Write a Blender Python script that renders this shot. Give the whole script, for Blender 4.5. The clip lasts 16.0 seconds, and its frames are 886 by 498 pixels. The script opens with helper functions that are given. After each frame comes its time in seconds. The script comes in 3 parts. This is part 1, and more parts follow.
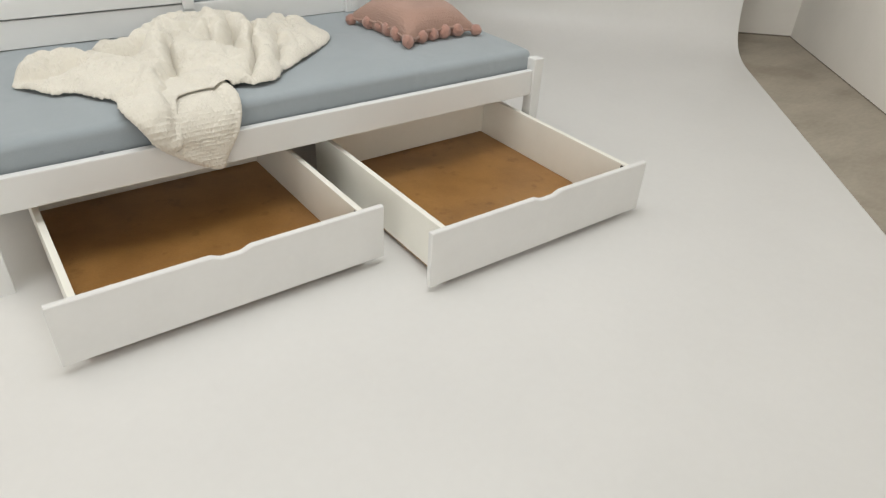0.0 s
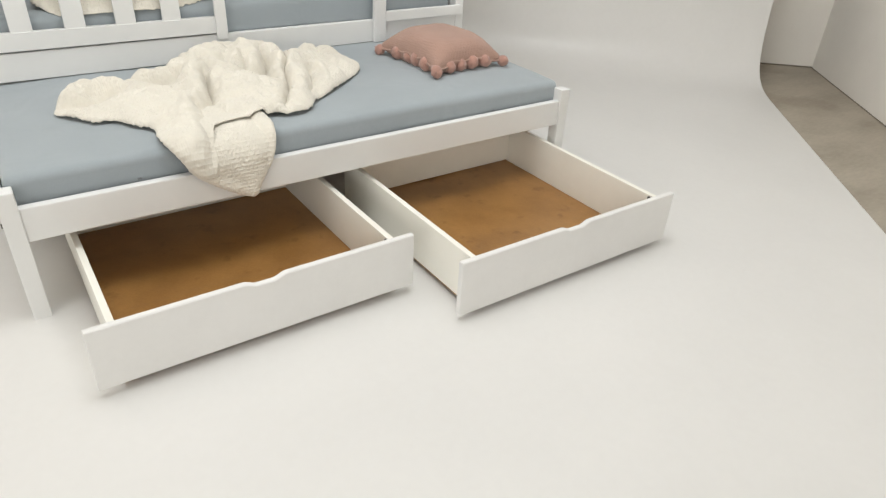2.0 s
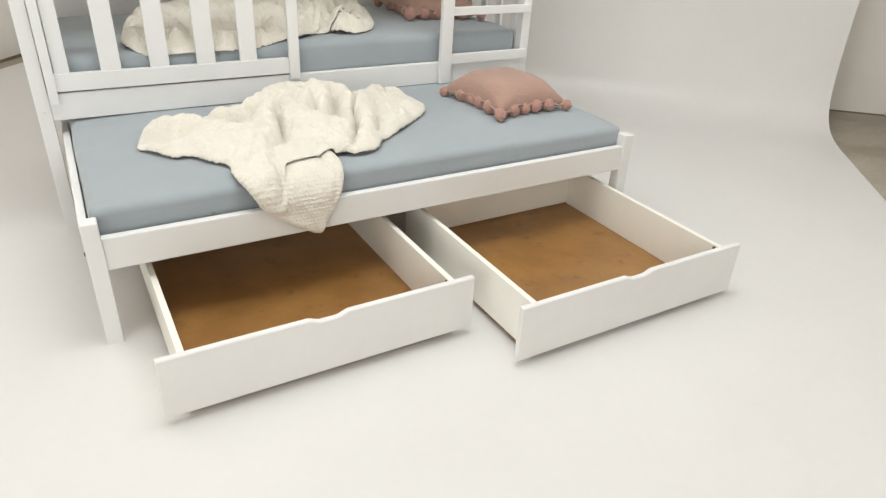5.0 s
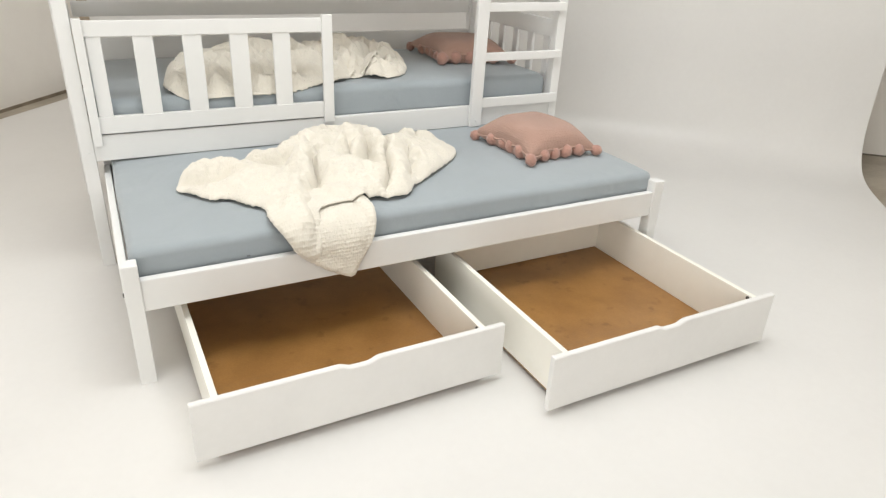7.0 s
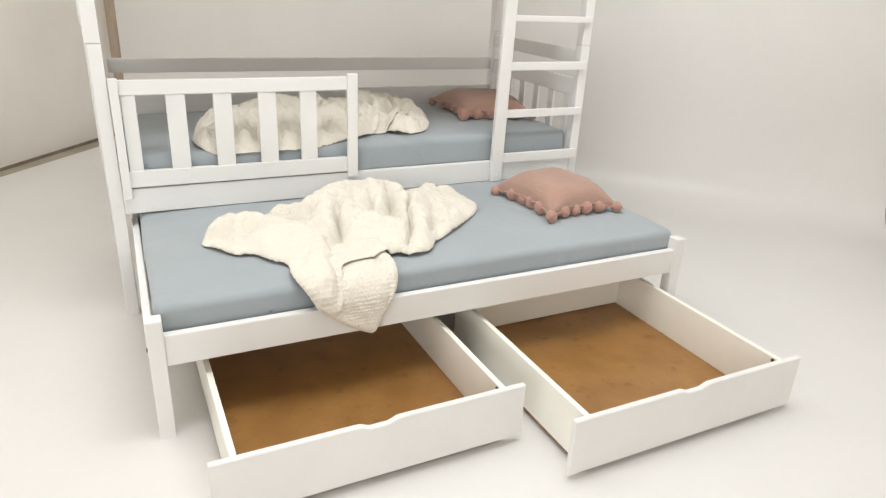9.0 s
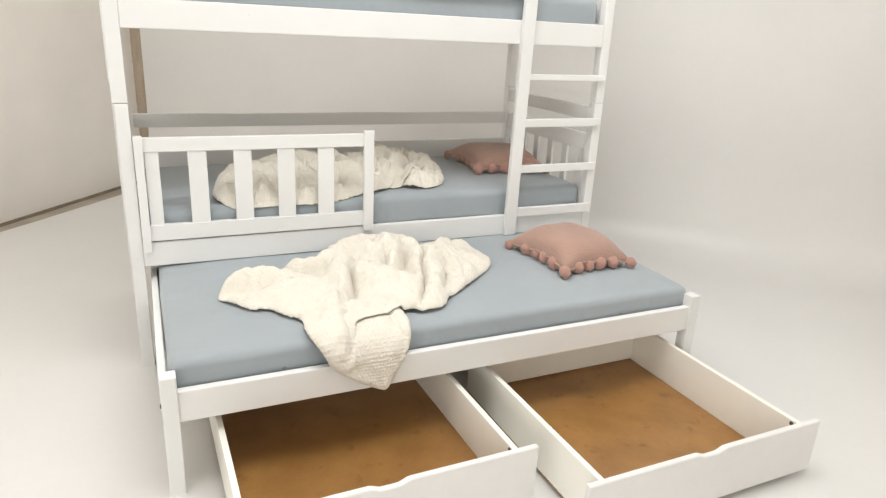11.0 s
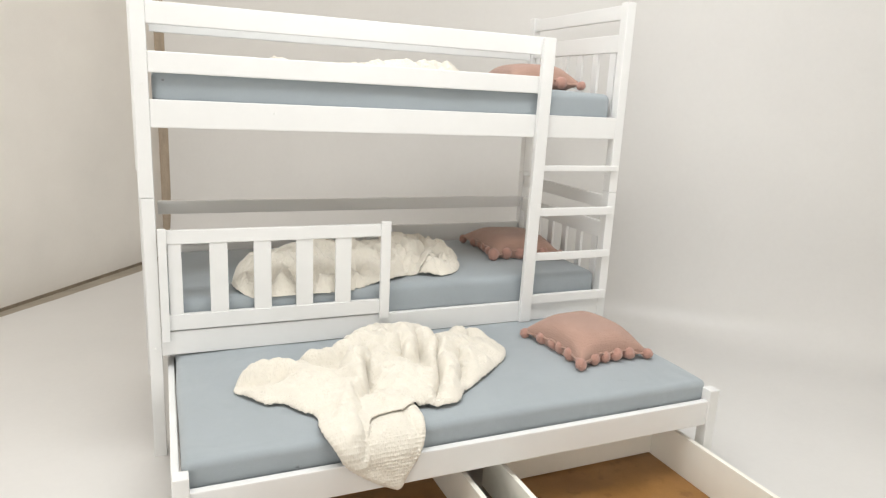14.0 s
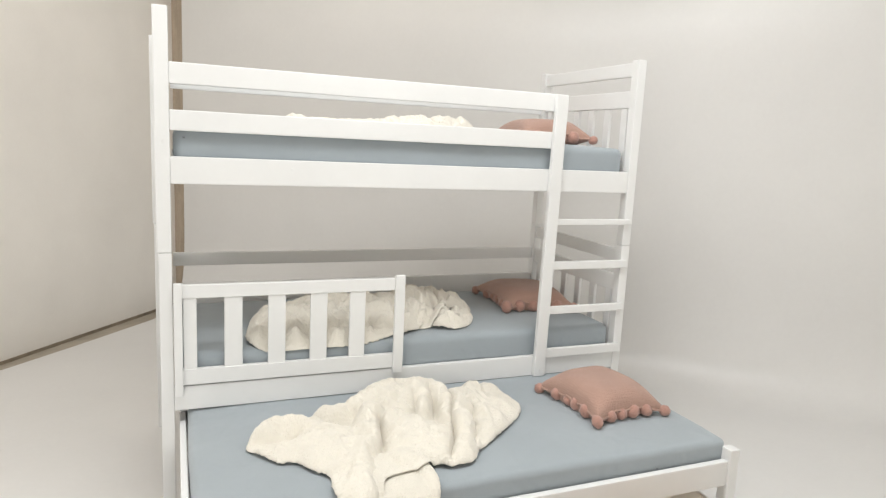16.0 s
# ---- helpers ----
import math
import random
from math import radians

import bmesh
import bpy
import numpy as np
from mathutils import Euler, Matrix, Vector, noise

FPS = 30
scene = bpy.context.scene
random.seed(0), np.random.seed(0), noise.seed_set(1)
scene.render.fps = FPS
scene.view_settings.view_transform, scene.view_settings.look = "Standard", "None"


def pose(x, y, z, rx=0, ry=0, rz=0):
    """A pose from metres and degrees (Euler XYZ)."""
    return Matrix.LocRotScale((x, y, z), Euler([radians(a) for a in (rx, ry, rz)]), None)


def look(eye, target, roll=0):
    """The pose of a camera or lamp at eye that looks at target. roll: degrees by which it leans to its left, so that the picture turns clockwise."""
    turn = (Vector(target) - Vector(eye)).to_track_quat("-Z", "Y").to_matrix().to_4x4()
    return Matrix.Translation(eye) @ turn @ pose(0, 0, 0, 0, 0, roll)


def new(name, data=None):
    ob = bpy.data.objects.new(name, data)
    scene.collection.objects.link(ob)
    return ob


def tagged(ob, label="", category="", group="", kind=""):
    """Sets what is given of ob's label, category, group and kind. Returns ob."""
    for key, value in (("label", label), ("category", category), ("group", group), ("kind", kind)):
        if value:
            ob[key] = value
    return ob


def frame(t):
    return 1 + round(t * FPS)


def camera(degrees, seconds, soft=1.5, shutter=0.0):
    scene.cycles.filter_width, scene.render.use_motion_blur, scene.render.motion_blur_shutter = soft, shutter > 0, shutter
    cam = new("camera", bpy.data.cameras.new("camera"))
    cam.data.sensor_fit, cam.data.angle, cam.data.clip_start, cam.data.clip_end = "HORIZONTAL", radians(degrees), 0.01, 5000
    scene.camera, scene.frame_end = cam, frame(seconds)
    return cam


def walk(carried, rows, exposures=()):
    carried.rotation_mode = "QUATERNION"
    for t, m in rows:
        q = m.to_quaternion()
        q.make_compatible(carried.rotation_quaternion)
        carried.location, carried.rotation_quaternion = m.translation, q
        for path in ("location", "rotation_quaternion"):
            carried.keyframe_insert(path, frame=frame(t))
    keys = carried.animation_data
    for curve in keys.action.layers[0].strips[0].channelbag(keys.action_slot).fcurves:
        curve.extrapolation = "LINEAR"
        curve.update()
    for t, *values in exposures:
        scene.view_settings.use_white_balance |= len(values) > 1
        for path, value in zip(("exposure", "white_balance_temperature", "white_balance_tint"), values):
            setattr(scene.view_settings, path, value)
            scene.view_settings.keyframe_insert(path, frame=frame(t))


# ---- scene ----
cam = camera(68.1, 16.0, soft=1.3)
PATH = [
    (0, (0.125, -1.742, 1.09), (1.135, -0.409, -0.007), 3.2),
    (0.5, (0.114, -1.731, 1.098), (1.125, -0.39, 0.012), 3.4),
    (1, (0.104, -1.729, 1.1), (1.113, -0.373, 0.031), 3.3),
    (1.5, (0.093, -1.72, 1.107), (1.1, -0.354, 0.05), 3.4),
    (2, (0.085, -1.716, 1.109), (1.082, -0.329, 0.069), 3.2),
    (2.5, (0.079, -1.709, 1.113), (1.062, -0.302, 0.086), 3.2),
    (3, (0.07, -1.706, 1.113), (1.039, -0.278, 0.101), 3.1),
    (3.5, (0.063, -1.7, 1.116), (1.014, -0.253, 0.115), 3.1),
    (4, (0.063, -1.698, 1.121), (0.993, -0.23, 0.131), 3.0),
    (6.5, (0.039, -1.673, 1.163), (0.902, -0.11, 0.262), 3.0),
    (7, (0.037, -1.668, 1.174), (0.891, -0.087, 0.296), 2.9),
    (7.5, (0.036, -1.664, 1.186), (0.88, -0.064, 0.334), 2.9),
    (8, (0.035, -1.66, 1.194), (0.874, -0.041, 0.371), 2.9),
    (8.5, (0.033, -1.659, 1.203), (0.865, -0.021, 0.412), 2.9),
    (9, (0.029, -1.653, 1.215), (0.856, 0.003, 0.455), 2.9),
    (11.5, (0.033, -1.653, 1.268), (0.827, 0.08, 0.662), 2.8),
    (12, (0.029, -1.649, 1.279), (0.822, 0.095, 0.704), 2.8),
    (12.5, (0.033, -1.648, 1.299), (0.821, 0.106, 0.748), 2.8),
    (13, (0.03, -1.648, 1.307), (0.815, 0.119, 0.795), 2.7),
    (13.5, (0.025, -1.645, 1.333), (0.804, 0.133, 0.851), 2.8),
    (14, (0.027, -1.643, 1.355), (0.799, 0.147, 0.906), 2.8),
    (14.5, (0.001, -1.627, 1.362), (0.781, 0.168, 0.952), 2.9),
    (15, (0.005, -1.634, 1.371), (0.771, 0.174, 0.99), 2.8),
    (15.5, (0.003, -1.633, 1.378), (0.762, 0.185, 1.03), 2.8),
    (16, (0.007, -1.629, 1.393), (0.759, 0.197, 1.074), 2.8),
]
walk(cam, [(t, look(eye, target, roll)) for t, eye, target, roll in PATH],
     [(0, -0.70, 6500, 7), (0.5, -0.66, 6500, 7), (1, -0.52, 6500, 7.5), (1.5, -0.50, 6500, 7.5), (3.5, -0.46, 6500, 7.5), (7, -0.30, 6530, 8), (9, -0.27, 6580, 9),
      (11.5, -0.25, 6600, 9), (12.5, -0.23, 6580, 9), (13.5, -0.30, 6540, 8), (14, -0.29, 6520, 8.5), (14.5, -0.34, 6510, 8.5), (15.5, -0.36, 6500, 8.5), (16, -0.39, 6490, 8.5)])

# ---- world and light: a closed photo studio with soft ceiling panels and added fill ----
world = bpy.data.worlds.new("studio_world")
scene.world = world
world.use_nodes = True
world.node_tree.nodes["Background"].inputs[0].default_value = (0.9, 0.95, 1.0, 1)
world.node_tree.nodes["Background"].inputs[1].default_value = 0.05

AXIS = radians(48.5)                       # depth direction of the cyclorama, from the bed's length


def cyc(s, w, z=0.0):
    """A place from the depth s along the cyclorama, the way w across it and the height."""
    return Vector((s * math.cos(AXIS) + w * math.sin(AXIS), s * math.sin(AXIS) - w * math.cos(AXIS), z))


def panel_lamp(name, place, target, size_x, size_y, watts, colour):
    data = bpy.data.lights.new(name, "AREA")
    data.shape, data.size, data.size_y, data.energy, data.color = "RECTANGLE", size_x, size_y, watts, colour
    lamp = new(name, data)
    lamp.matrix_world = look(place, target)
    return lamp


LAMP = (0.95, 0.97, 0.99)
panel_lamp("ceiling_panel_lamp", (0.8, -0.45, 3.25), (0.8, -0.45, 0), 3.2, 0.8, 44, LAMP)
panel_lamp("ceiling_panel_lamp", cyc(0.7, 1.5, 3.25), cyc(0.9, 2.5, 0), 1.6, 3.4, 51, LAMP)
# this left one is an unseen fill, added for the floor and wall beside the bed
panel_lamp("ceiling_panel_lamp", cyc(0.6, -1.3, 3.3), cyc(0.6, -1.3, 0), 1.6, 3.2, 38, (1.0, 0.955, 0.91))
# unseen broad fill from the front, added to brighten upright faces and the right wall
panel_lamp("front_fill_lamp", cyc(-4.3, 0.2, 1.4), cyc(1.6, 1.4, 1.2), 4.2, 1.8, 86, (0.985, 0.968, 0.95))
panel_lamp("wall_wash_lamp", cyc(2.2, -0.55, 3.2), cyc(3.0, -0.55, 2.1), 0.3, 0.3, 2.8, (1.0, 0.88, 0.77))
panel_lamp("wall_wash_lamp", cyc(2.2, 1.45, 3.2), cyc(3.0, 1.45, 2.1), 0.3, 0.3, 3.2, (1.0, 0.94, 0.88))


# ---- materials ----
def material(name, base, rough=0.5, vary=0.04, scale=6.0, fine=120.0, bump=0.05, sheen=0.0, dist=0.002, spec=0.5, stretch=(1, 1, 1), tint=None):
    """Painted, woven or board surface: broad stains, fine grain and relief in object space."""
    m = bpy.data.materials.new(name)
    m.use_nodes = True
    nodes, links = m.node_tree.nodes, m.node_tree.links
    shader = nodes["Principled BSDF"]
    shader.inputs["Roughness"].default_value = rough
    shader.inputs["Specular IOR Level"].default_value = spec
    if sheen:
        shader.inputs["Sheen Weight"].default_value = sheen
        shader.inputs["Sheen Roughness"].default_value = 0.6
    place = nodes.new("ShaderNodeTexCoord")
    mapping = nodes.new("ShaderNodeMapping")
    mapping.inputs["Scale"].default_value = stretch
    links.new(place.outputs["Object"], mapping.inputs[0])
    broad = nodes.new("ShaderNodeTexNoise")
    broad.inputs["Scale"].default_value, broad.inputs["Detail"].default_value, broad.inputs["Roughness"].default_value = scale, 5, 0.6
    links.new(mapping.outputs[0], broad.inputs["Vector"])
    grain = nodes.new("ShaderNodeTexNoise")
    grain.inputs["Scale"].default_value, grain.inputs["Detail"].default_value = fine, 3
    links.new(mapping.outputs[0], grain.inputs["Vector"])
    ramp = nodes.new("ShaderNodeValToRGB")
    lo = [max(0.0, c * (1 - 2 * vary)) for c in base]
    hi = [min(1.0, c * (1 + 2 * vary)) for c in (tint or base)]
    ramp.color_ramp.elements[0].position, ramp.color_ramp.elements[1].position = 0.3, 0.7
    ramp.color_ramp.elements[0].color, ramp.color_ramp.elements[1].color = (*lo, 1), (*hi, 1)
    links.new(broad.outputs[0], ramp.inputs[0])
    mix = nodes.new("ShaderNodeMix")
    mix.data_type, mix.blend_type = "RGBA", "OVERLAY"
    mix.inputs["Factor"].default_value = min(1.0, vary * 3)
    links.new(ramp.outputs[0], mix.inputs["A"])
    links.new(grain.outputs[0], mix.inputs["B"])
    links.new(mix.outputs["Result"], shader.inputs["Base Color"])
    rise = nodes.new("ShaderNodeBump")
    rise.inputs["Strength"].default_value, rise.inputs["Distance"].default_value = bump * 5, dist
    links.new(grain.outputs[0], rise.inputs["Height"])
    links.new(rise.outputs[0], shader.inputs["Normal"])
    return m


def waffle(m, cells, strength, depth, woven=False):
    """Adds rows of small puffs to a woven material's relief."""
    nodes, links = m.node_tree.nodes, m.node_tree.links
    shader = nodes["Principled BSDF"]
    first = shader.inputs["Normal"].links[0].from_node
    place = nodes.new("ShaderNodeTexCoord")
    mapping = nodes.new("ShaderNodeMapping")
    mapping.inputs["Scale"].default_value = cells
    links.new(place.outputs["UV" if woven else "Object"], mapping.inputs[0])
    puff = nodes.new("ShaderNodeTexVoronoi")
    puff.feature, puff.inputs["Scale"].default_value, puff.inputs["Randomness"].default_value = "SMOOTH_F1", 1.0, 0.15 if woven else 0.35
    links.new(mapping.outputs[0], puff.inputs["Vector"])
    rise = nodes.new("ShaderNodeBump")
    rise.invert = True
    rise.inputs["Strength"].default_value, rise.inputs["Distance"].default_value = strength, depth
    links.new(puff.outputs["Distance"], rise.inputs["Height"])
    links.new(first.outputs[0], rise.inputs["Normal"])
    links.new(rise.outputs[0], shader.inputs["Normal"])


white_lacquer = material("white_lacquer", (0.80, 0.80, 0.79), 0.38, 0.012, 3, 60, 0.03, stretch=(1, 1, 1), dist=0.0006)
drawer_white = material("drawer_white", (0.79, 0.782, 0.766), 0.45, 0.02, 3, 70, 0.04, dist=0.0006)
# cream partly holds the warm light that the brown base throws on the inside
drawer_cream_lit = material("drawer_cream_lit", (0.89, 0.868, 0.795), 0.4, 0.02, 3, 70, 0.03, dist=0.0005)
cyc_paint = material("cyclorama_paint", (0.725, 0.713, 0.695), 0.34, 0.015, 1.1, 40, 0.02, dist=0.001)
wall_paint = material("wall_paint", (0.86, 0.825, 0.77), 0.8, 0.03, 0.8, 90, 0.05, dist=0.001)
ceiling_paint = material("ceiling_paint", (0.84, 0.83, 0.815), 0.9, 0.02, 1.0, 60, 0.04)
concrete = material("concrete", (0.35, 0.302, 0.238), 0.5, 0.045, 1.6, 30, 0.02, stretch=(1, 2.5, 1), tint=(0.41, 0.365, 0.295))
gap_brown = material("brown_joint", (0.26, 0.215, 0.16), 0.8, 0.1, 8, 60, 0.05)
edge_board = material("bare_board_edge", (0.42, 0.345, 0.265), 0.7, 0.08, 5, 80, 0.05, stretch=(4, 4, 0.6))
gap_dark = material("shadow_gap", (0.22, 0.19, 0.155), 0.8, 0.1, 8, 60, 0.05)
hardboard = material("hardboard", (0.318, 0.156, 0.046), 0.36, 0.05, 7, 160, 0.03, dist=0.0006, tint=(0.35, 0.18, 0.057))
def smudges(m, scale, low, strength):
    """Darker handling marks and knots over a board's colour."""
    nodes, links = m.node_tree.nodes, m.node_tree.links
    shader = nodes["Principled BSDF"]
    first = shader.inputs["Base Color"].links[0].from_socket
    place = nodes.new("ShaderNodeTexCoord")
    spots = nodes.new("ShaderNodeTexNoise")
    spots.inputs["Scale"].default_value, spots.inputs["Detail"].default_value, spots.inputs["Distortion"].default_value = scale, 3, 0.15
    links.new(place.outputs["Object"], spots.inputs["Vector"])
    curve = nodes.new("ShaderNodeMapRange")
    curve.inputs["From Min"].default_value, curve.inputs["From Max"].default_value = low, low + 0.10
    curve.inputs["To Max"].default_value = strength
    links.new(spots.outputs[0], curve.inputs["Value"])
    mix = nodes.new("ShaderNodeMix")
    mix.data_type, mix.blend_type = "RGBA", "MULTIPLY"
    mix.inputs["B"].default_value = (0.45, 0.36, 0.28, 1)
    links.new(curve.outputs[0], mix.inputs["Factor"])
    links.new(first, mix.inputs["A"])
    links.new(mix.outputs["Result"], shader.inputs["Base Color"])


smudges(hardboard, 16, 0.615, 0.42)
smudges(hardboard, 4, 0.50, 0.16)
smudges(concrete, 2.2, 0.55, 0.3)
sheet_blue = material("blue_jersey_sheet", (0.322, 0.362, 0.388), 0.85, 0.03, 2.5, 420, 0.08, sheen=0.25, dist=0.0008)
def ripples(m, scale, strength, depth):
    """Soft slack in a stretched cover."""
    nodes, links = m.node_tree.nodes, m.node_tree.links
    shader = nodes["Principled BSDF"]
    first = shader.inputs["Normal"].links[0].from_node
    place = nodes.new("ShaderNodeTexCoord")
    slack = nodes.new("ShaderNodeTexNoise")
    slack.inputs["Scale"].default_value, slack.inputs["Detail"].default_value, slack.inputs["Distortion"].default_value = scale, 2, 0.8
    links.new(place.outputs["Object"], slack.inputs["Vector"])
    rise = nodes.new("ShaderNodeBump")
    rise.inputs["Strength"].default_value, rise.inputs["Distance"].default_value = strength, depth
    links.new(slack.outputs[0], rise.inputs["Height"])
    links.new(first.outputs[0], rise.inputs["Normal"])
    links.new(rise.outputs[0], shader.inputs["Normal"])


ripples(sheet_blue, 5.5, 0.35, 0.02)
fleece = material("cream_fleece", (0.745, 0.702, 0.617), 0.95, 0.015, 16, 260, 0.05, sheen=0.25, dist=0.003)
waffle(fleece, (174, 190, 1), 0.42, 0.004, woven=True)
knit_pink = material("pink_knit", (0.405, 0.25, 0.196), 0.9, 0.03, 9, 330, 0.1, sheen=0.2, dist=0.002)
waffle(knit_pink, (130, 130, 130), 0.7, 0.004)
pompom_pink = material("pink_wool", (0.43, 0.235, 0.185), 0.95, 0.05, 1.2, 9, 0.05, sheen=0.3, dist=0.05)
steel = material("dark_steel", (0.10, 0.09, 0.085), 0.35, 0.05, 30, 200, 0.02)
zip_grey = material("zip_grey", (0.20, 0.21, 0.22), 0.5, 0.05, 30, 200, 0.02)
rubber = material("grey_rubber", (0.06, 0.06, 0.06), 0.7, 0.05, 30, 200, 0.05)
pine = material("pine_slat", (0.60, 0.43, 0.25), 0.6, 0.08, 4, 60, 0.05, stretch=(1, 6, 6))


# ---- makers ----
def to_mesh(name, bm, mat, smooth=False):
    mesh = bpy.data.meshes.new(name)
    bm.normal_update()
    bm.to_mesh(mesh)
    bm.free()
    mesh.materials.append(mat)
    if smooth:
        mesh.polygons.foreach_set("use_smooth", [True] * len(mesh.polygons))
    return mesh


def part(name, bm, mat, parent=None, label="", smooth=False):
    """A bmesh as one mesh object, under a thing or a part."""
    ob = new(name, to_mesh(name, bm, mat, smooth))
    if parent:
        ob.parent = parent
    return tagged(ob, label)


def empty(name, label, category, group="", kind=""):
    return tagged(new(name), label, category, group, kind)


def bar(x0, x1, y0, y1, z0, z1, edge=0.003, lean=0.0, rise=0.0):
    """A board or bar with eased edges; lean shifts its top along x, rise lifts its far end."""
    bm = bmesh.new()
    bmesh.ops.create_cube(bm, size=1)
    for v in bm.verts:
        top = v.co.z > 0
        v.co = Vector(((x0 + x1) / 2 + v.co.x * (x1 - x0) + (lean if top else 0), (y0 + y1) / 2 + v.co.y * (y1 - y0), (z0 + z1) / 2 + v.co.z * (z1 - z0) + (rise if v.co.x > 0 else 0)))
    edge = min(edge, 0.3 * min(x1 - x0, y1 - y0, z1 - z0))
    if edge > 0:
        bmesh.ops.bevel(bm, geom=bm.edges[:], offset=edge, segments=2, affect="EDGES", profile=0.6)
    return bm


def grid_mesh(points, closed_u=False):
    """A bmesh from rows of points."""
    bm = bmesh.new()
    rows = [[bm.verts.new(p) for p in row] for row in points]
    for a, b in zip(rows, rows[1:]):
        n = len(a)
        for i in range(n if closed_u else n - 1):
            bm.faces.new((a[i], a[(i + 1) % n], b[(i + 1) % n], b[i]))
    return bm


def disc_rod(r, length, axis="Y", n=16):
    bm = bmesh.new()
    turn = {"X": pose(0, 0, 0, 0, 90, 0), "Y": pose(0, 0, 0, 90, 0, 0), "Z": Matrix()}[axis]
    bmesh.ops.create_cone(bm, cap_ends=True, segments=n, radius1=r, radius2=r, depth=length, matrix=turn)
    bmesh.ops.bevel(bm, geom=[e for e in bm.edges if len(e.link_faces) == 2 and e.calc_face_angle(0) > 1], offset=r * 0.15, segments=1, affect="EDGES")
    return bm


def shift(bm, *v):
    bmesh.ops.translate(bm, verts=bm.verts[:], vec=v)
    return bm


# ---- the setting ----
def slab(name, corners, z0, z1, mat, label):
    bm = bmesh.new()
    low = [bm.verts.new((c.x, c.y, z0)) for c in corners]
    high = [bm.verts.new((c.x, c.y, z1)) for c in corners]
    n = len(corners)
    bm.faces.new(low[::-1]), bm.faces.new(high)
    for i in range(n):
        bm.faces.new((low[i], low[(i + 1) % n], high[(i + 1) % n], high[i]))
    bmesh.ops.recalc_face_normals(bm, faces=bm.faces[:])
    return tagged(part(name, bm, mat), label, name.split("_")[0], kind="structure")


BACK, FRONT, LEFT, RIGHT, HIGH = 3.40, -5.2, -2.685, 3.12, 3.35
CYC_S = 2.97
slab("floor", [cyc(FRONT - 0.1, LEFT - 0.1), cyc(FRONT - 0.1, RIGHT + 0.1), cyc(BACK + 0.1, RIGHT + 0.1), cyc(BACK + 0.1, LEFT - 0.1)], -0.2, -0.012, concrete, "worn grey-brown screed floor of the studio")
slab("ceiling", [cyc(FRONT - 0.1, LEFT - 0.1), cyc(FRONT - 0.1, RIGHT + 0.1), cyc(BACK + 0.1, RIGHT + 0.1), cyc(BACK + 0.1, LEFT - 0.1)], HIGH, HIGH + 0.15, ceiling_paint, "plain white studio ceiling")
slab("wall_back", [cyc(BACK, LEFT), cyc(BACK, RIGHT), cyc(BACK + 0.15, RIGHT), cyc(BACK + 0.15, LEFT)], -0.1, HIGH, wall_paint, "off-white plastered wall behind the cyclorama")
slab("wall_front", [cyc(FRONT, LEFT), cyc(FRONT, RIGHT), cyc(FRONT - 0.15, RIGHT), cyc(FRONT - 0.15, LEFT)], -0.1, HIGH, wall_paint, "off-white plastered wall closing the studio")
slab("wall_left", [cyc(FRONT, -2.50), cyc(1.1, -2.50), cyc(BACK, LEFT), cyc(BACK, LEFT - 0.15), cyc(FRONT, LEFT - 0.15)], -0.1, HIGH, wall_paint, "off-white plastered wall along the cyclorama")
slab("wall_right", [cyc(FRONT, RIGHT), cyc(BACK, RIGHT), cyc(BACK, RIGHT + 0.15), cyc(FRONT, RIGHT + 0.15)], -0.1, HIGH, wall_paint, "off-white plastered wall beside bare screed floor")


def cyclorama():
    """White painted sweep: floor sheet, cove and upright wall in one skin with thickness."""
    line = [(FRONT + 1.2, 0.0), (-2.5, 0.0), (-1.0, 0.0), (0.5, 0.0), (1.8, 0.0), (2.45, 0.0)]
    for k in range(1, 25):
        a = k / 24
        # cove: tight at the floor and slowly straightening
        line.append((2.45 + 0.52 * (1 - (1 - a) ** 2.6), 0.75 * a ** 2.6))
    line += [(CYC_S + 0.003, 1.2), (CYC_S + 0.005, 2.0), (CYC_S + 0.005, 3.1)]
    across = [0, 0.0008, 0.003] + [i / 12 for i in range(1, 12)] + [0.997, 0.9992, 1]
    rows = []
    for s, z in line:
        left = -2.38 - 0.05 * max(0.0, s - 1.2) - 0.07 * min(1.0, max(0.0, (s - 2.5) / 0.47))
        right = 2.548 + 0.0204 * s
        rows.append([cyc(s, left + (right - left) * u, z) for u in across])
    bm = grid_mesh(rows)
    bmesh.ops.recalc_face_normals(bm, faces=bm.faces[:])
    ob = part("cyclorama", bm, cyc_paint, smooth=True)
    solid = ob.modifiers.new("thickness", "SOLIDIFY")
    solid.thickness, solid.offset = 0.01, 0
    return tagged(ob, "seamless white painted cyclorama sweep with light scuffs", "backdrop", kind="structure")


cyclorama()
slab("trim_left", [cyc(1.1, -2.50), cyc(BACK, LEFT), cyc(BACK, LEFT + 0.006), cyc(1.1, -2.494)], -0.014, 0.008, gap_brown, "brown joint where the wall meets the screed")
slab("trim_right", [cyc(FRONT, RIGHT), cyc(BACK, RIGHT), cyc(BACK, RIGHT - 0.004), cyc(FRONT, RIGHT - 0.004)], -0.014, -0.008, gap_dark, "dark joint where the wall meets the screed")
slab("trim_back", [cyc(BACK, LEFT), cyc(BACK, RIGHT), cyc(BACK - 0.004, RIGHT), cyc(BACK - 0.004, LEFT)], -0.014, -0.003, gap_dark, "dark joint where the wall meets the screed")

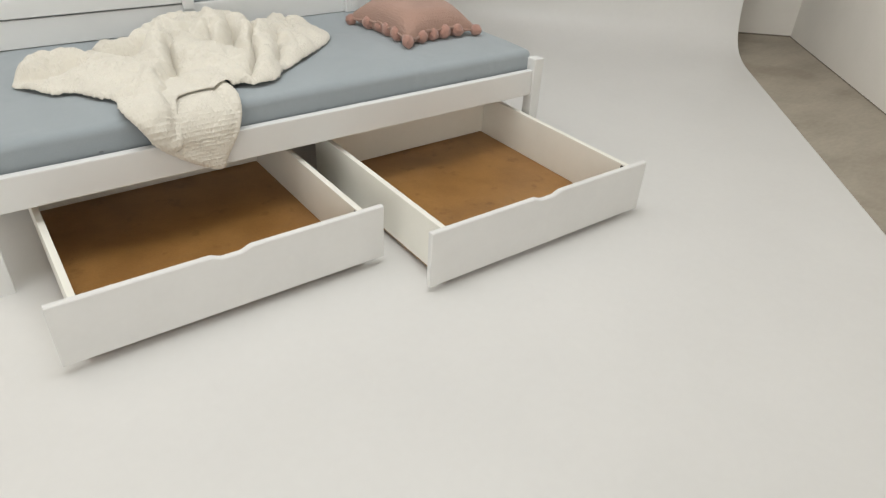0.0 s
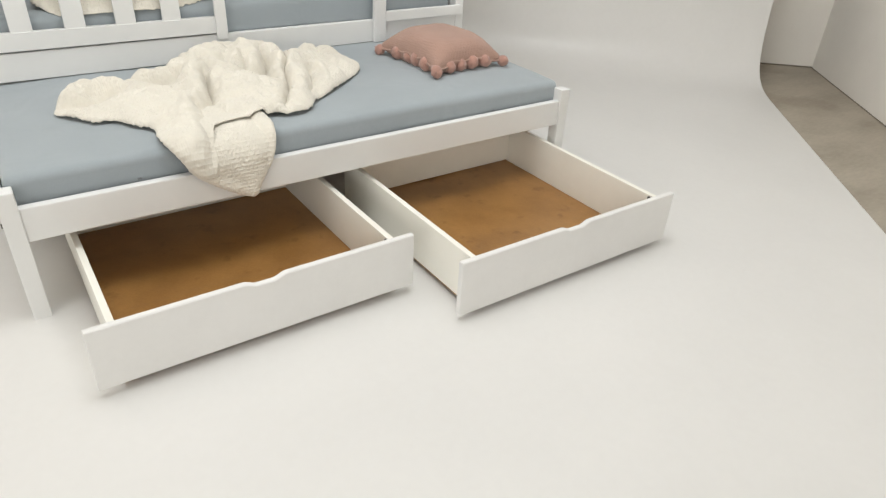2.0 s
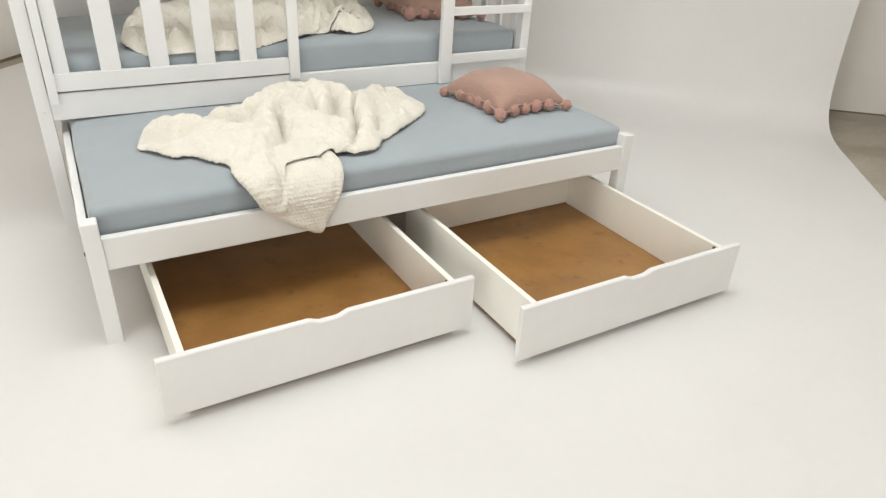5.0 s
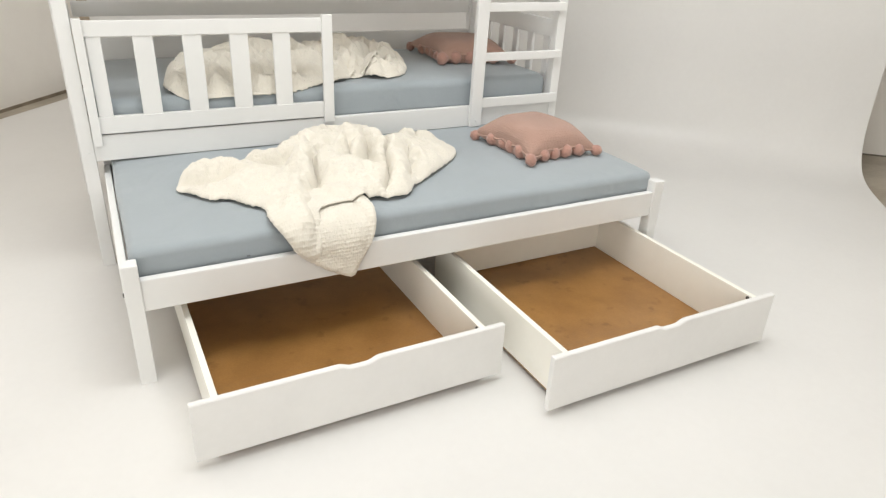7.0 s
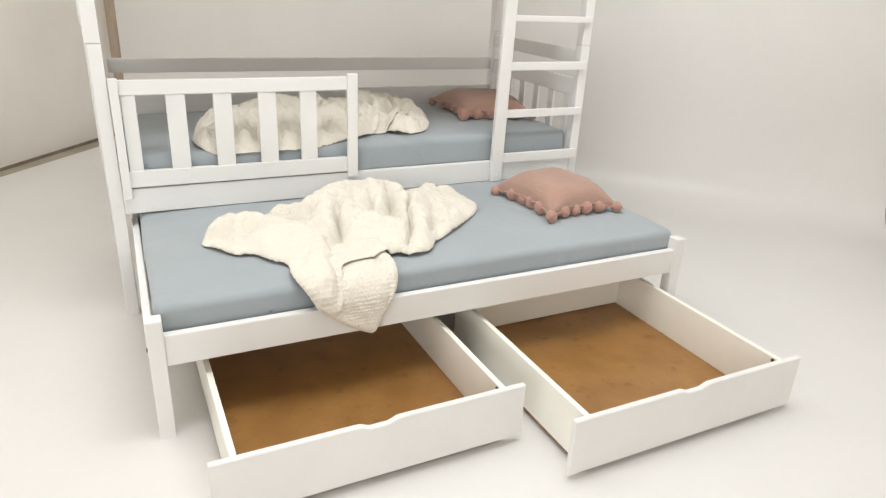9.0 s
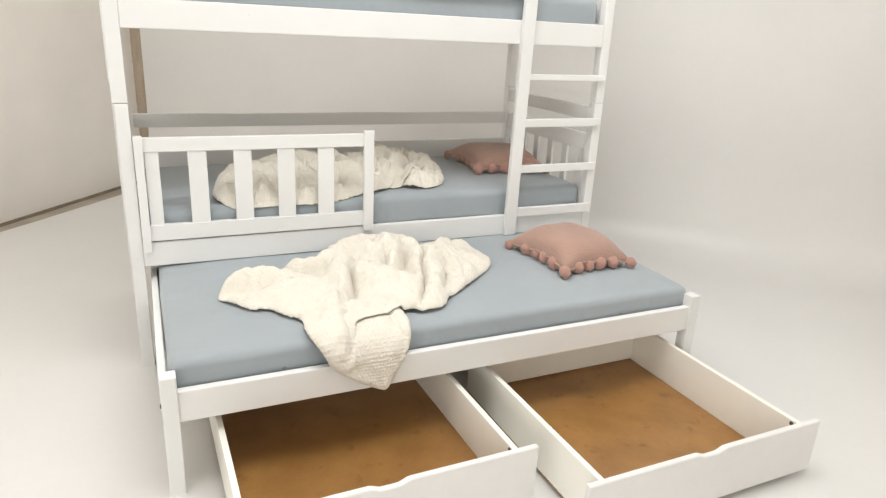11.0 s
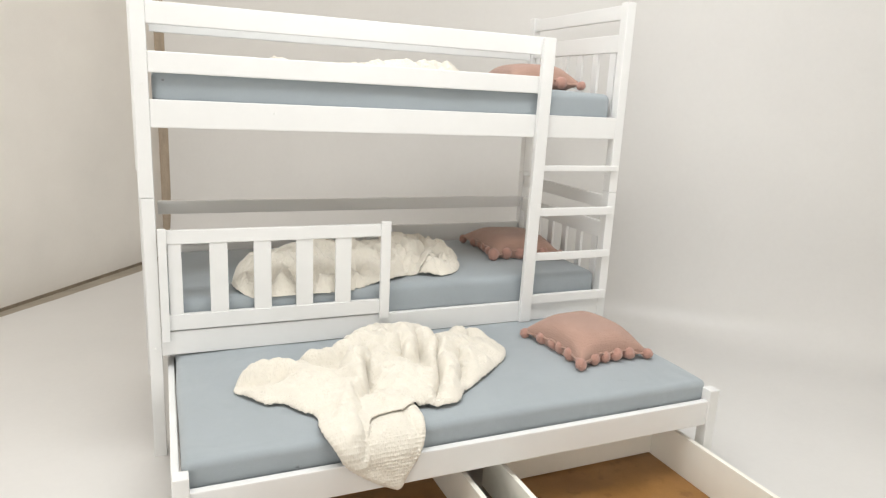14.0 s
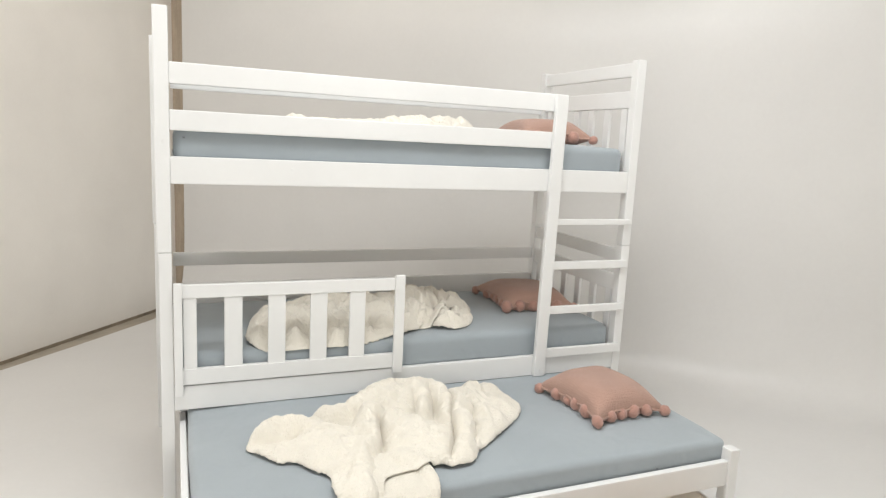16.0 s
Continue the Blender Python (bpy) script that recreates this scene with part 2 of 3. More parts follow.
slab("trim_end", [cyc(2.99, -2.66), cyc(2.99, -2.50), cyc(3.01, -2.50), cyc(3.01, -2.66)], -0.012, 3.1, edge_board, "bare brown board closing the cyclorama's end")

# ---- bunk bed ----
YF, YB = 0.775, 1.60                      # front face and back face of the bed
XL, XR = -0.010, 1.870                    # inner faces of the posts
BT = 0.024                                # board thickness
bunk = empty("bunk_bed", "white lacquered wooden bunk bed with ladder and slatted guard", "bunk bed")
POST = 0.043


def end_panel(x0, x1, y0, y1, base, bed):
    """Slatted end of one bed: rail, inset board, slats and a bottom rail. base: height of the slats' top."""
    part("end_top_rail", bar(x0, x1, y0, y1, base + 0.137, base + 0.198, 0.005), white_lacquer, bed)
    part("end_middle_rail", bar(x0, x1, y0, y1, base, base + 0.076, 0.005), white_lacquer, bed)
    part("end_bottom_rail", bar(x0, x1, y0, y1, base - 0.365, base - 0.272, 0.004), white_lacquer, bed)
    gaps = 6
    for k in range(gaps):
        y = y0 + 0.045 + (y1 - y0 - 0.09) * k / (gaps - 1)
        part("end_slat", bar(x0 + 0.005, x1 - 0.005, y - 0.021, y + 0.021, base - 0.273, base + 0.002, 0.003), white_lacquer, bed)


for x0, x1, back in ((XL - POST, XL, -0.034), (XR, XR + POST, 0.0)):
    for y0, y1, dx in ((YF, YF + 0.045, 0.0), (YB - 0.045, YB, back)):
        part("lower_post", bar(x0 + dx, x1 + dx, y0, y1, 0.0, 0.9742, 0.003), white_lacquer, bunk)
        part("upper_post", bar(x0 + dx - (0.005 if x0 < 0 else 0), x1 + dx, y0, y1, 0.975, 1.79, 0.004), white_lacquer, bunk)
for x0, x1 in ((XL - 0.034, XL - 0.010), (XR + 0.008, XR + 0.032)):
    end_panel(x0, x1, YF + 0.045, YB - 0.045, 0.757, bunk)
    end_panel(x0, x1, YF + 0.045, YB - 0.045, 1.584, bunk)
RAILS = (("lower_side_rail", YF, XL, XR, 0.400, 0.4895), ("upper_side_rail", YF, XL, XR, 1.212, 1.305),
         ("guard_rail", YF, XL, 1.50, 1.391, 1.460), ("guard_rail", YF, XL, 1.475, 1.544, 1.615),
         ("lower_side_rail", YB - 0.028, XL, XR, 0.402, 0.495), ("upper_side_rail", YB - 0.028, XL, XR, 1.212, 1.305),
         ("back_rail", YB - 0.028, XL, XR, 0.775, 0.836), ("back_rail", YB - 0.028, XL, XR, 0.580, 0.690),
         ("guard_rail", YB - 0.028, XL, XR, 1.391, 1.460), ("guard_rail", YB - 0.028, XL, XR, 1.573, 1.645))
for name, y, x0, x1, z0, z1 in RAILS:
    part(name, bar(x0, x1, y, y + BT, z0, z1, 0.004), white_lacquer, bunk)
# ladder in the plane of the front
part("ladder_stile", bar(1.446, 1.500, YF - 0.024, YF - 0.001, 0.402, 1.613, 0.004, lean=0.018), white_lacquer, bunk)
for z0, z1, x0 in ((0.480, 0.522, 1.5), (0.678, 0.712, 1.503), (0.876, 0.911, 1.506), (1.071, 1.096, 1.509)):
    part("rung", bar(x0, XR + 0.022, YF - 0.018, YF + 0.002, z0, z1, 0.004), white_lacquer, bunk)
# slats that carry the mattresses
for z in (0.448, 1.262):
    for k in range(12):
        x = 0.06 + k * 0.16
        part("bed_slat", bar(x, x + 0.095, YF + 0.03, YB - 0.03, z, z + 0.018, 0.002), pine, bunk)
# removable guard on the lower bed
guard = part("guard_panel", bar(0.012, 0.802, YF - 0.006, YF + 0.016, 0.812, 0.861, 0.003), white_lacquer, bunk, "slatted white half-length guard")
part("guard_bottom_rail", bar(0.012, 0.802, YF - 0.006, YF + 0.016, 0.4955, 0.553, 0.002), white_lacquer, guard)
part("guard_stile", bar(-0.0075, 0.0205, YF - 0.020, YF - 0.0005, 0.457, 0.869, 0.003), white_lacquer, guard)
part("guard_stile", bar(0.799, 0.839, YF - 0.018, YF - 0.0005, 0.474, 0.874, 0.004), white_lacquer, guard)
for x0, x1 in ((0.023, 0.068), (0.161, 0.224), (0.315, 0.378), (0.470, 0.534), (0.621, 0.683)):
    part("guard_slat", bar(x0, x1, YF - 0.002, YF + 0.012, 0.552, 0.813, 0.003), white_lacquer, guard)
for x, z, y in ((1.473, 0.43, YF - 0.0262), (-0.031, 1.355, YF - 0.001), (-0.031, 0.43, YF - 0.001), (0.395, 1.273, YF - 0.001)):
    part("screw_cap", shift(disc_rod(0.0045, 0.004, "Y", 10), x, y, z), white_lacquer, bunk)


# ---- mattresses ----
def mattress(name, x0, x1, y0, y1, z0, z1, label, seed, r=0.03):
    """Foam block in a stretched jersey sheet: softly rounded edges, a slightly uneven top."""
    bm = bmesh.new()
    bmesh.ops.create_cube(bm, size=1)
    for v in bm.verts:
        v.co = Vector(((x0 + x1) / 2 + v.co.x * (x1 - x0), (y0 + y1) / 2 + v.co.y * (y1 - y0), (z0 + z1) / 2 + v.co.z * (z1 - z0)))
    bmesh.ops.bevel(bm, geom=bm.edges[:], offset=r, segments=5, affect="EDGES", profile=0.5)
    for axis, cuts, lo, hi in (("x", 40, x0, x1), ("y", 18, y0, y1)):
        for k in range(1, cuts):
            at = lo + (hi - lo) * k / cuts
            n = Vector((1, 0, 0)) if axis == "x" else Vector((0, 1, 0))
            bmesh.ops.bisect_plane(bm, geom=bm.verts[:] + bm.edges[:] + bm.faces[:], plane_co=n * at, plane_no=n)
    for v in bm.verts:
        p = v.co
        h = (p.z - z0) / (z1 - z0)
        u, w = (p.x - x0) / (x1 - x0), (p.y - y0) / (y1 - y0)
        dome = 0.012 * (1 - (2 * u - 1) ** 8) * (1 - (2 * w - 1) ** 4)
        p.z += h * (dome + 0.004 * noise.noise(Vector((p.x * 2.2 + seed, p.y * 2.2, 0))) + 0.0015 * noise.noise(Vector((p.x * 9, p.y * 9, seed))))
        p.y += 0.004 * noise.noise(Vector((p.x * 3, p.z * 6, seed))) * (1 if w < 0.1 else 0)
        p.x += 0.004 * noise.noise(Vector((p.y * 3, p.z * 6, seed + 4))) * (1 if u < 0.05 or u > 0.95 else 0)
    ob = part(name, bm, sheet_blue, smooth=True)
    return tagged(ob, label, "mattress", "mattresses")


mattress("mattress", 0.032, 1.832, 0.030, 0.900, 0.262, 0.390, "mattress in a pale blue-grey jersey sheet on the pulled-out trundle", 1.0, 0.024)
mattress("mattress", 0.000, 1.862, 0.802, 1.568, 0.466, 0.600, "mattress in a pale blue-grey sheet on the lower bunk", 2.0)
mattress("mattress", 0.000, 1.856, 0.802, 1.568, 1.280, 1.405, "mattress in a pale blue-grey sheet on the upper bunk", 3.0)

bed_mattress = bpy.data.objects["mattress"]
for x in (0.335, 1.525):
    part("zip_end", bar(x - 0.005, x + 0.005, 0.0275, 0.0325, 0.322, 0.326, 0.001), zip_grey, bed_mattress, "dark zip end above the rail")

upper_mattress = bpy.data.objects["mattress.002"]
part("zip_end", bar(0.030, 0.038, 0.7985, 0.8035, 1.366, 1.372, 0.001), zip_grey, upper_mattress, "dark zip end below the guard rail")

# ---- trundle ----
trundle = empty("trundle_bed", "white pull-out trundle bed frame standing in front of the bunk", "trundle bed")
TX = 1.862
for x0, x1 in ((0.008, 0.050), (TX - 0.050, TX - 0.008)):
    part("post", bar(x0, x1, -0.013, 0.032, 0.0, 0.368, 0.004), white_lacquer, trundle)
    part("post", bar(x0, x1, 0.885, 0.930, 0.0, 0.369, 0.005), white_lacquer, trundle)
part("front_rail", bar(0.049, TX - 0.049, -0.005, 0.020, 0.2265, 0.3195, 0.004, rise=0.006), white_lacquer, trundle)
part("back_rail", bar(0.049, TX - 0.049, 0.905, 0.929, 0.226, 0.262, 0.004), white_lacquer, trundle)
for x0 in (0.006, TX - 0.028):
    part("side_rail", bar(x0, x0 + 0.022, 0.0325, 0.8845, 0.240, 0.352, 0.004), white_lacquer, trundle)
for k in range(11):
    x = 0.08 + k * 0.165
    part("bed_slat", bar(x, x + 0.07, 0.024, 0.906, 0.243, 0.261, 0.002), pine, trundle)
for y, z in ((0.010, 0.278),):
    part("bolt", shift(disc_rod(0.006, 0.004, "X", 12), 0.0065, y, z), steel, trundle)


# ---- drawers ----
def notched_front(x0, x1, y0, y1, z0, z1, centre):
    """Front panel with a shallow scooped grip in its top edge."""
    xs = [x0 + (x1 - x0) * k / 16 for k in range(17)] + [centre + 0.06 * k / 10 for k in range(-10, 11)]
    xs = sorted(set(round(x, 5) for x in xs))
    def top(x):
        d = abs(x - centre) / 0.056
        return z1 - (0.011 * (0.5 + 0.5 * math.cos(math.pi * min(1, max(0.0, (d - 0.35) / 0.65)))) if d < 1 else 0)
    e = 0.003
    rows = []
    ring = lambda x, inset, zt: [Vector((x, y0 + e + inset, z0 + inset)), Vector((x, y0 + inset, z0 + e + inset)), Vector((x, y0 + inset, zt - e - inset)), Vector((x, y0 + e + inset, zt - inset)),
                                 Vector((x, y1 - e - inset, zt - inset)), Vector((x, y1 - inset, zt - e - inset)), Vector((x, y1 - inset, z0 + e + inset)), Vector((x, y1 - e - inset, z0 + inset))]
    rows.append(ring(x0, 0.002, z1))
    for x in xs:
        xx = min(max(x, x0 + 0.002), x1 - 0.002)
        rows.append(ring(xx, 0.0, top(x)))
    rows.append(ring(x1, 0.002, z1))
    bm = grid_mesh(rows, closed_u=True)
    bm.verts.ensure_lookup_table()
    bm.faces.new(bm.verts[:8][::-1])
    bm.faces.new(bm.verts[-8:])
    bmesh.ops.recalc_face_normals(bm, faces=bm.faces[:])
    return bm


def drawer(x0, x1, front, inset, inner, skew, low, label):
    """Under-bed drawer: x0, x1 the front's ends, front its outer face, skew its turn about the front's far end."""
    back = front + 0.775
    box = empty("storage_drawer", label, "drawer", "drawers under the trundle")
    part("front_panel", notched_front(x0, x1, front, front + 0.018, low, 0.194, (x0 + x1) / 2 - 0.01), drawer_white, box)
    for s0, s1 in ((x0 + inset, x0 + inset + 0.017), (x1 - inner, x1 - inner + 0.018)):
        part("side_panel", bar(s0, s1, front + 0.0185, back, 0.0255, 0.180, 0.002), drawer_cream_lit, box, "cream side panel")
    part("back_panel", bar(x0 + inset + 0.0175, x1 - inner - 0.0005, back - 0.016, back, 0.031, 0.180, 0.002), drawer_cream_lit, box, "cream back panel")
    part("bottom_panel", bar(x0 + inset + 0.001, x1 - inner + 0.017, front + 0.019, back + 0.001, 0.0212, 0.0252, 0.0005), hardboard, box, "brown hardboard base with faint stains")
    for sx in (x0 + inset + 0.045, x1 - inner - 0.035):
        for y in (front + 0.06, back - 0.06):
            wheel = part("castor", shift(disc_rod(0.0095, 0.014, "X"), sx, y, 0.0095), rubber, box, "small dark castor")
            part("castor_bracket", bar(sx - 0.014, sx + 0.014, y - 0.008, y + 0.008, 0.0185, 0.0212, 0.0005), steel, wheel)
    for sx in (x0 + inset + 0.0175, x1 - inner - 0.0005):
        part("cam_bolt", shift(disc_rod(0.007, 0.004, "X", 12), sx, front + 0.046, 0.169), steel, box, "dark steel cam fitting")
    box.matrix_world = pose(x1, front, 0, 0, 0, skew) @ Matrix.Translation((-x1, -front, 0))
    return box


drawer(0.098, 0.936, -0.393, 0.051, 0.064, 0.7, 0.027, "white drawer with brown hardboard base, half pulled out")
drawer(0.966, 1.815, -0.578, 0.051, 0.0625, 0.35, 0.021, "white drawer with brown hardboard base, pulled further out")


# ---- blankets ----
def smooth_ring(ring, times=2):
    for _ in range(times):
        out = []
        for (ax, ay), (bx, by) in zip(ring, ring[1:] + ring[:1]):
            out += [(0.75 * ax + 0.25 * bx, 0.75 * ay + 0.25 * by), (0.25 * ax + 0.75 * bx, 0.25 * ay + 0.75 * by)]
        ring = out
    return ring


def plan_grid(ring, step):
    """A grid over the outline's box, with a mask of its inside and the distance to the rim."""
    ring = smooth_ring(ring)
    px, py = np.array(ring).T
    gx, gy = np.meshgrid(np.arange(px.min(), px.max() + step, step), np.arange(py.min(), py.max() + step, step), indexing="ij")
    hit = np.zeros(gx.shape, bool)
    rim = np.full(gx.shape, 9.0)
    for ax, ay, bx, by in zip(px, py, np.roll(px, -1), np.roll(py, -1)):
        cross = (ay > gy) != (by > gy)
        at = (bx - ax) * (gy - ay) / (by - ay if by != ay else 1e-9) + ax
        hit ^= cross & (gx < at)
        dx, dy = bx - ax, by - ay
        k = np.clip(((gx - ax) * dx + (gy - ay) * dy) / (dx * dx + dy * dy + 1e-12), 0, 1)
        rim = np.minimum(rim, np.hypot(gx - ax - k * dx, gy - ay - k * dy))
    return gx, gy, hit, np.where(hit, rim, 0.0)


def noise_grid(gx, gy, scale, seed):
    return np.array([[noise.noise(Vector((x * scale + seed, y * scale - seed, seed))) for x, y in zip(a, b)] for a, b in zip(gx, gy)])


def sheet(p, mask, gx, gy):
    """A grid of places as a mesh, with its flat plan in metres as UV."""
    bm = bmesh.new()
    weave = bm.loops.layers.uv.new("UVMap")
    verts, flat = {}, {}
    for i, j in zip(*np.nonzero(mask)):
        verts[i, j] = bm.verts.new(p[i, j])
        flat[verts[i, j]] = (gx[i, j], gy[i, j])
    for i, j in list(verts):
        q = [verts.get(k) for k in ((i, j), (i + 1, j), (i + 1, j + 1), (i, j + 1))]
        if all(q):
            for loop in bm.faces.new(q).loops:
                loop[weave].uv = flat[loop.vert]
    bmesh.ops.delete(bm, geom=[v for v in bm.verts if not v.link_faces], context="VERTS")
    bmesh.ops.recalc_face_normals(bm, faces=bm.faces[:])
    # the hem runs smoothly round the cloth
    hem = {v: [e.other_vert(v) for e in v.link_edges if e.is_boundary] for v in bm.verts if v.is_boundary}
    for _ in range(3):
        moved = {v: v.co * 0.5 + (near[0].co + near[1].co) * 0.25 for v, near in hem.items() if len(near) == 2}
        for v, co in moved.items():
            v.co = co
    if sum(f.normal.z for f in bm.faces) < 0:
        bmesh.ops.reverse_faces(bm, faces=bm.faces[:])
    # rows of soft nubs, each row set off by half a nub
    bm.normal_update()
    for v in bm.verts:
        x, y = flat[v]
        row = math.floor(y / 0.0105)
        swell = abs(math.sin(math.pi * y / 0.0105)) * (0.35 + 0.65 * abs(math.sin(math.pi * (x / 0.0115 + 0.5 * (row % 2)))))
        v.co += v.normal * 0.0038 * (swell - 0.35) * (0.8 + 0.5 * noise.noise(Vector((x * 30, y * 30, 1.5))))
    return bm


class Ground:
    """Height of what lies under a blanket, raised by each sheet that is laid down."""
    def __init__(self, x0, x1, y0, y1, z):
        self.x0, self.y0, self.cell = x0, y0, 0.006
        self.h = self.bed = np.full((int((x1 - x0) / 0.006) + 2, int((y1 - y0) / 0.006) + 2), z)

    def index(self, p):
        i = np.clip(((p[..., 0] - self.x0) / self.cell).round().astype(int), 0, self.h.shape[0] - 1)
        j = np.clip(((p[..., 1] - self.y0) / self.cell).round().astype(int), 0, self.h.shape[1] - 1)
        return i, j

    def slope(self, y, drop):
        """The soft front edge of the mattress."""
        gy = self.y0 + np.arange(self.h.shape[1])[None, :] * self.cell
        self.h = self.bed = self.h - drop * np.clip((y - gy) / 0.035, 0, 1) ** 2

    def lay(self, p, mask, thick=0.004):
        i, j = self.index(p)
        grown = self.h.copy()
        for di in (-1, 0, 1):
            for dj in (-1, 0, 1):
                np.maximum.at(grown, (np.clip(i[mask] + di, 0, self.h.shape[0] - 1), np.clip(j[mask] + dj, 0, self.h.shape[1] - 1)), p[mask][:, 2] + thick)
        self.h = grown


def soften(h, times):
    for _ in range(times):
        q = np.pad(h, 1, mode="edge")
        h = 0.5 * h + 0.125 * (q[2:, 1:-1] + q[:-2, 1:-1] + q[1:-1, 2:] + q[1:-1, :-2])
    return h


def along(gx, gy, line):
    """Distance from a bent line and the share of its way, for every place of the grid."""
    far, share = np.full(gx.shape, 9.0), np.zeros(gx.shape)
    for n, (a, b) in enumerate(zip(line, line[1:])):
        dx, dy = b[0] - a[0], b[1] - a[1]
        k = np.clip(((gx - a[0]) * dx + (gy - a[1]) * dy) / (dx * dx + dy * dy + 1e-12), 0, 1)
        d = np.hypot(gx - a[0] - k * dx, gy - a[1] - k * dy)
        share = np.where(d < far, (n + k) / (len(line) - 1), share)
        far = np.minimum(far, d)
    return far, share


def heap(ring, ground, folds, creases, seed, step=0.0036, hem=0.013, loose=1.0, over=None):
    """One thick, loose layer of blanket. folds: bent lines of puffed cloth (line, half width, first and last height); creases: bent lines (line, width, depth) where it is tucked in;
    over: what lies before y = 0.07 bends down over the mattress edge and the rail, this far off them."""
    gx, gy, mask, rim = plan_grid(ring, step)
    wx = gx + 0.012 * noise_grid(gx, gy, 9, seed) + 0.006 * noise_grid(gx, gy, 24, seed + 1)
    wy = gy + 0.012 * noise_grid(gx, gy, 9, seed + 5) + 0.006 * noise_grid(gx, gy, 24, seed + 6)
    lip = np.sqrt(np.clip(1 - (1 - np.clip(rim / hem, 0, 1)) ** 2, 0, 1))
    body = np.sqrt(np.clip(1 - (1 - np.clip(rim / 0.045, 0, 1)) ** 2, 0, 1))
    total = np.exp(np.full(gx.shape, hem) / 0.006)
    for line, width, first, last in folds:
        far, share = along(wx, wy, line)
        round_off = np.sqrt(np.clip(1 - (far / width) ** 2, 0, 1))
        total = total + np.exp((first + (last - first) * share) * (0.55 * round_off + 0.45 * round_off ** 2.5) / 0.006)
    h = soften(0.006 * np.log(total), 5)
    ruck = 0.0
    for scale, deep in ((8, 0.013), (16, 0.018), (31, 0.011), (52, 0.005)):
        turn = noise_grid(gx, gy, 5, seed + scale)
        ruck = ruck + deep * (0.42 - np.abs(noise_grid(0.9 * gx + 0.35 * gy + 0.06 * turn, 0.85 * gy - 0.3 * gx, scale, seed + 2 * scale)) * 1.7)
    h = h + loose * soften(ruck, 2) * np.clip(h / 0.05, 0.22, 1)
    for line, width, depth in creases:
        far, share = along(wx, wy, line)
        h = h - depth * np.exp(-far / width) * np.clip(4 * share * (1 - share) + 0.35, 0, 1)
    h = hem * 0.3 * lip + np.maximum(h - hem * 0.3, 0.004) * (lip * 0.22 + body * 0.78)
    h = np.maximum(soften(h, 2), 0.001)
    p = np.dstack((gx, gy, np.zeros_like(gx)))
    base = ground.bed[ground.index(p)]
    above = soften(ground.h[ground.index(p)], 3) + 0.003 + 0.004 * lip
    p[..., 2] = np.maximum(base - 0.003 + 0.005 * lip + h, above)
    if over is not None:
        way, bow = np.maximum(0.07 - gy, 0), 0.075
        turn = np.minimum(way / bow, math.pi / 2)
        out = np.where(way > 0, np.maximum(np.minimum(h, 0.045) + 0.002, (above - base) * np.cos(turn)) + over * np.sin(turn), p[..., 2] - base)
        p[..., 1] = np.where(way > 0, 0.07 - (bow + out) * np.sin(turn), gy)
        p[..., 2] = np.where(way > 0, base - bow * (1 - np.cos(turn)) - np.maximum(way - bow * math.pi / 2, 0) + out * np.cos(turn), p[..., 2])
    ground.lay(p, mask & (p[..., 1] > 0.0))
    return sheet(p, mask, gx, gy)


TUFTS = bpy.data.textures.new("tufts", "CLOUDS")
TUFTS.noise_scale, TUFTS.noise_depth = 0.006, 1


def blanket(name, layers, label):
    bm = layers[0]
    for extra in layers[1:]:
        other = bpy.data.meshes.new("layer")
        extra.to_mesh(other)
        extra.free()
        bm.from_mesh(other)
        bpy.data.meshes.remove(other)
    ob = part(name, bm, fleece, smooth=True)
    solid = ob.modifiers.new("pile", "SOLIDIFY")
    solid.thickness, solid.offset = 0.005, 0.0
    fine = ob.modifiers.new("rounding", "SUBSURF")
    fine.levels = fine.render_levels = 1
    tuft = ob.modifiers.new("tufts", "DISPLACE")
    tuft.texture, tuft.texture_coords, tuft.strength, tuft.mid_level = TUFTS, "LOCAL", 0.0030, 0.5
    return tagged(ob, label, "blanket", "blankets")


under = Ground(0.1, 1.35, -0.20, 0.80, 0.400)
corner = heap([(0.50, 0.21), (0.46, 0.14), (0.44, 0.06), (0.432, 0.01), (0.445, -0.03), (0.470, -0.062), (0.544, -0.116), (0.60, -0.146), (0.632, -0.158), (0.652, -0.11), (0.685, -0.06), (0.708, -0.01), (0.724, 0.06), (0.718, 0.14), (0.69, 0.21)], under,
              [(((0.69, 0.16), (0.705, 0.04), (0.69, -0.05)), 0.032, 0.026, 0.016), (((0.46, -0.03), (0.54, -0.10), (0.62, -0.14)), 0.024, 0.018, 0.016)], [(((0.672, 0.12), (0.68, 0.0), (0.655, -0.08)), 0.010, 0.010)], 1.7, loose=0.6, over=0.002)
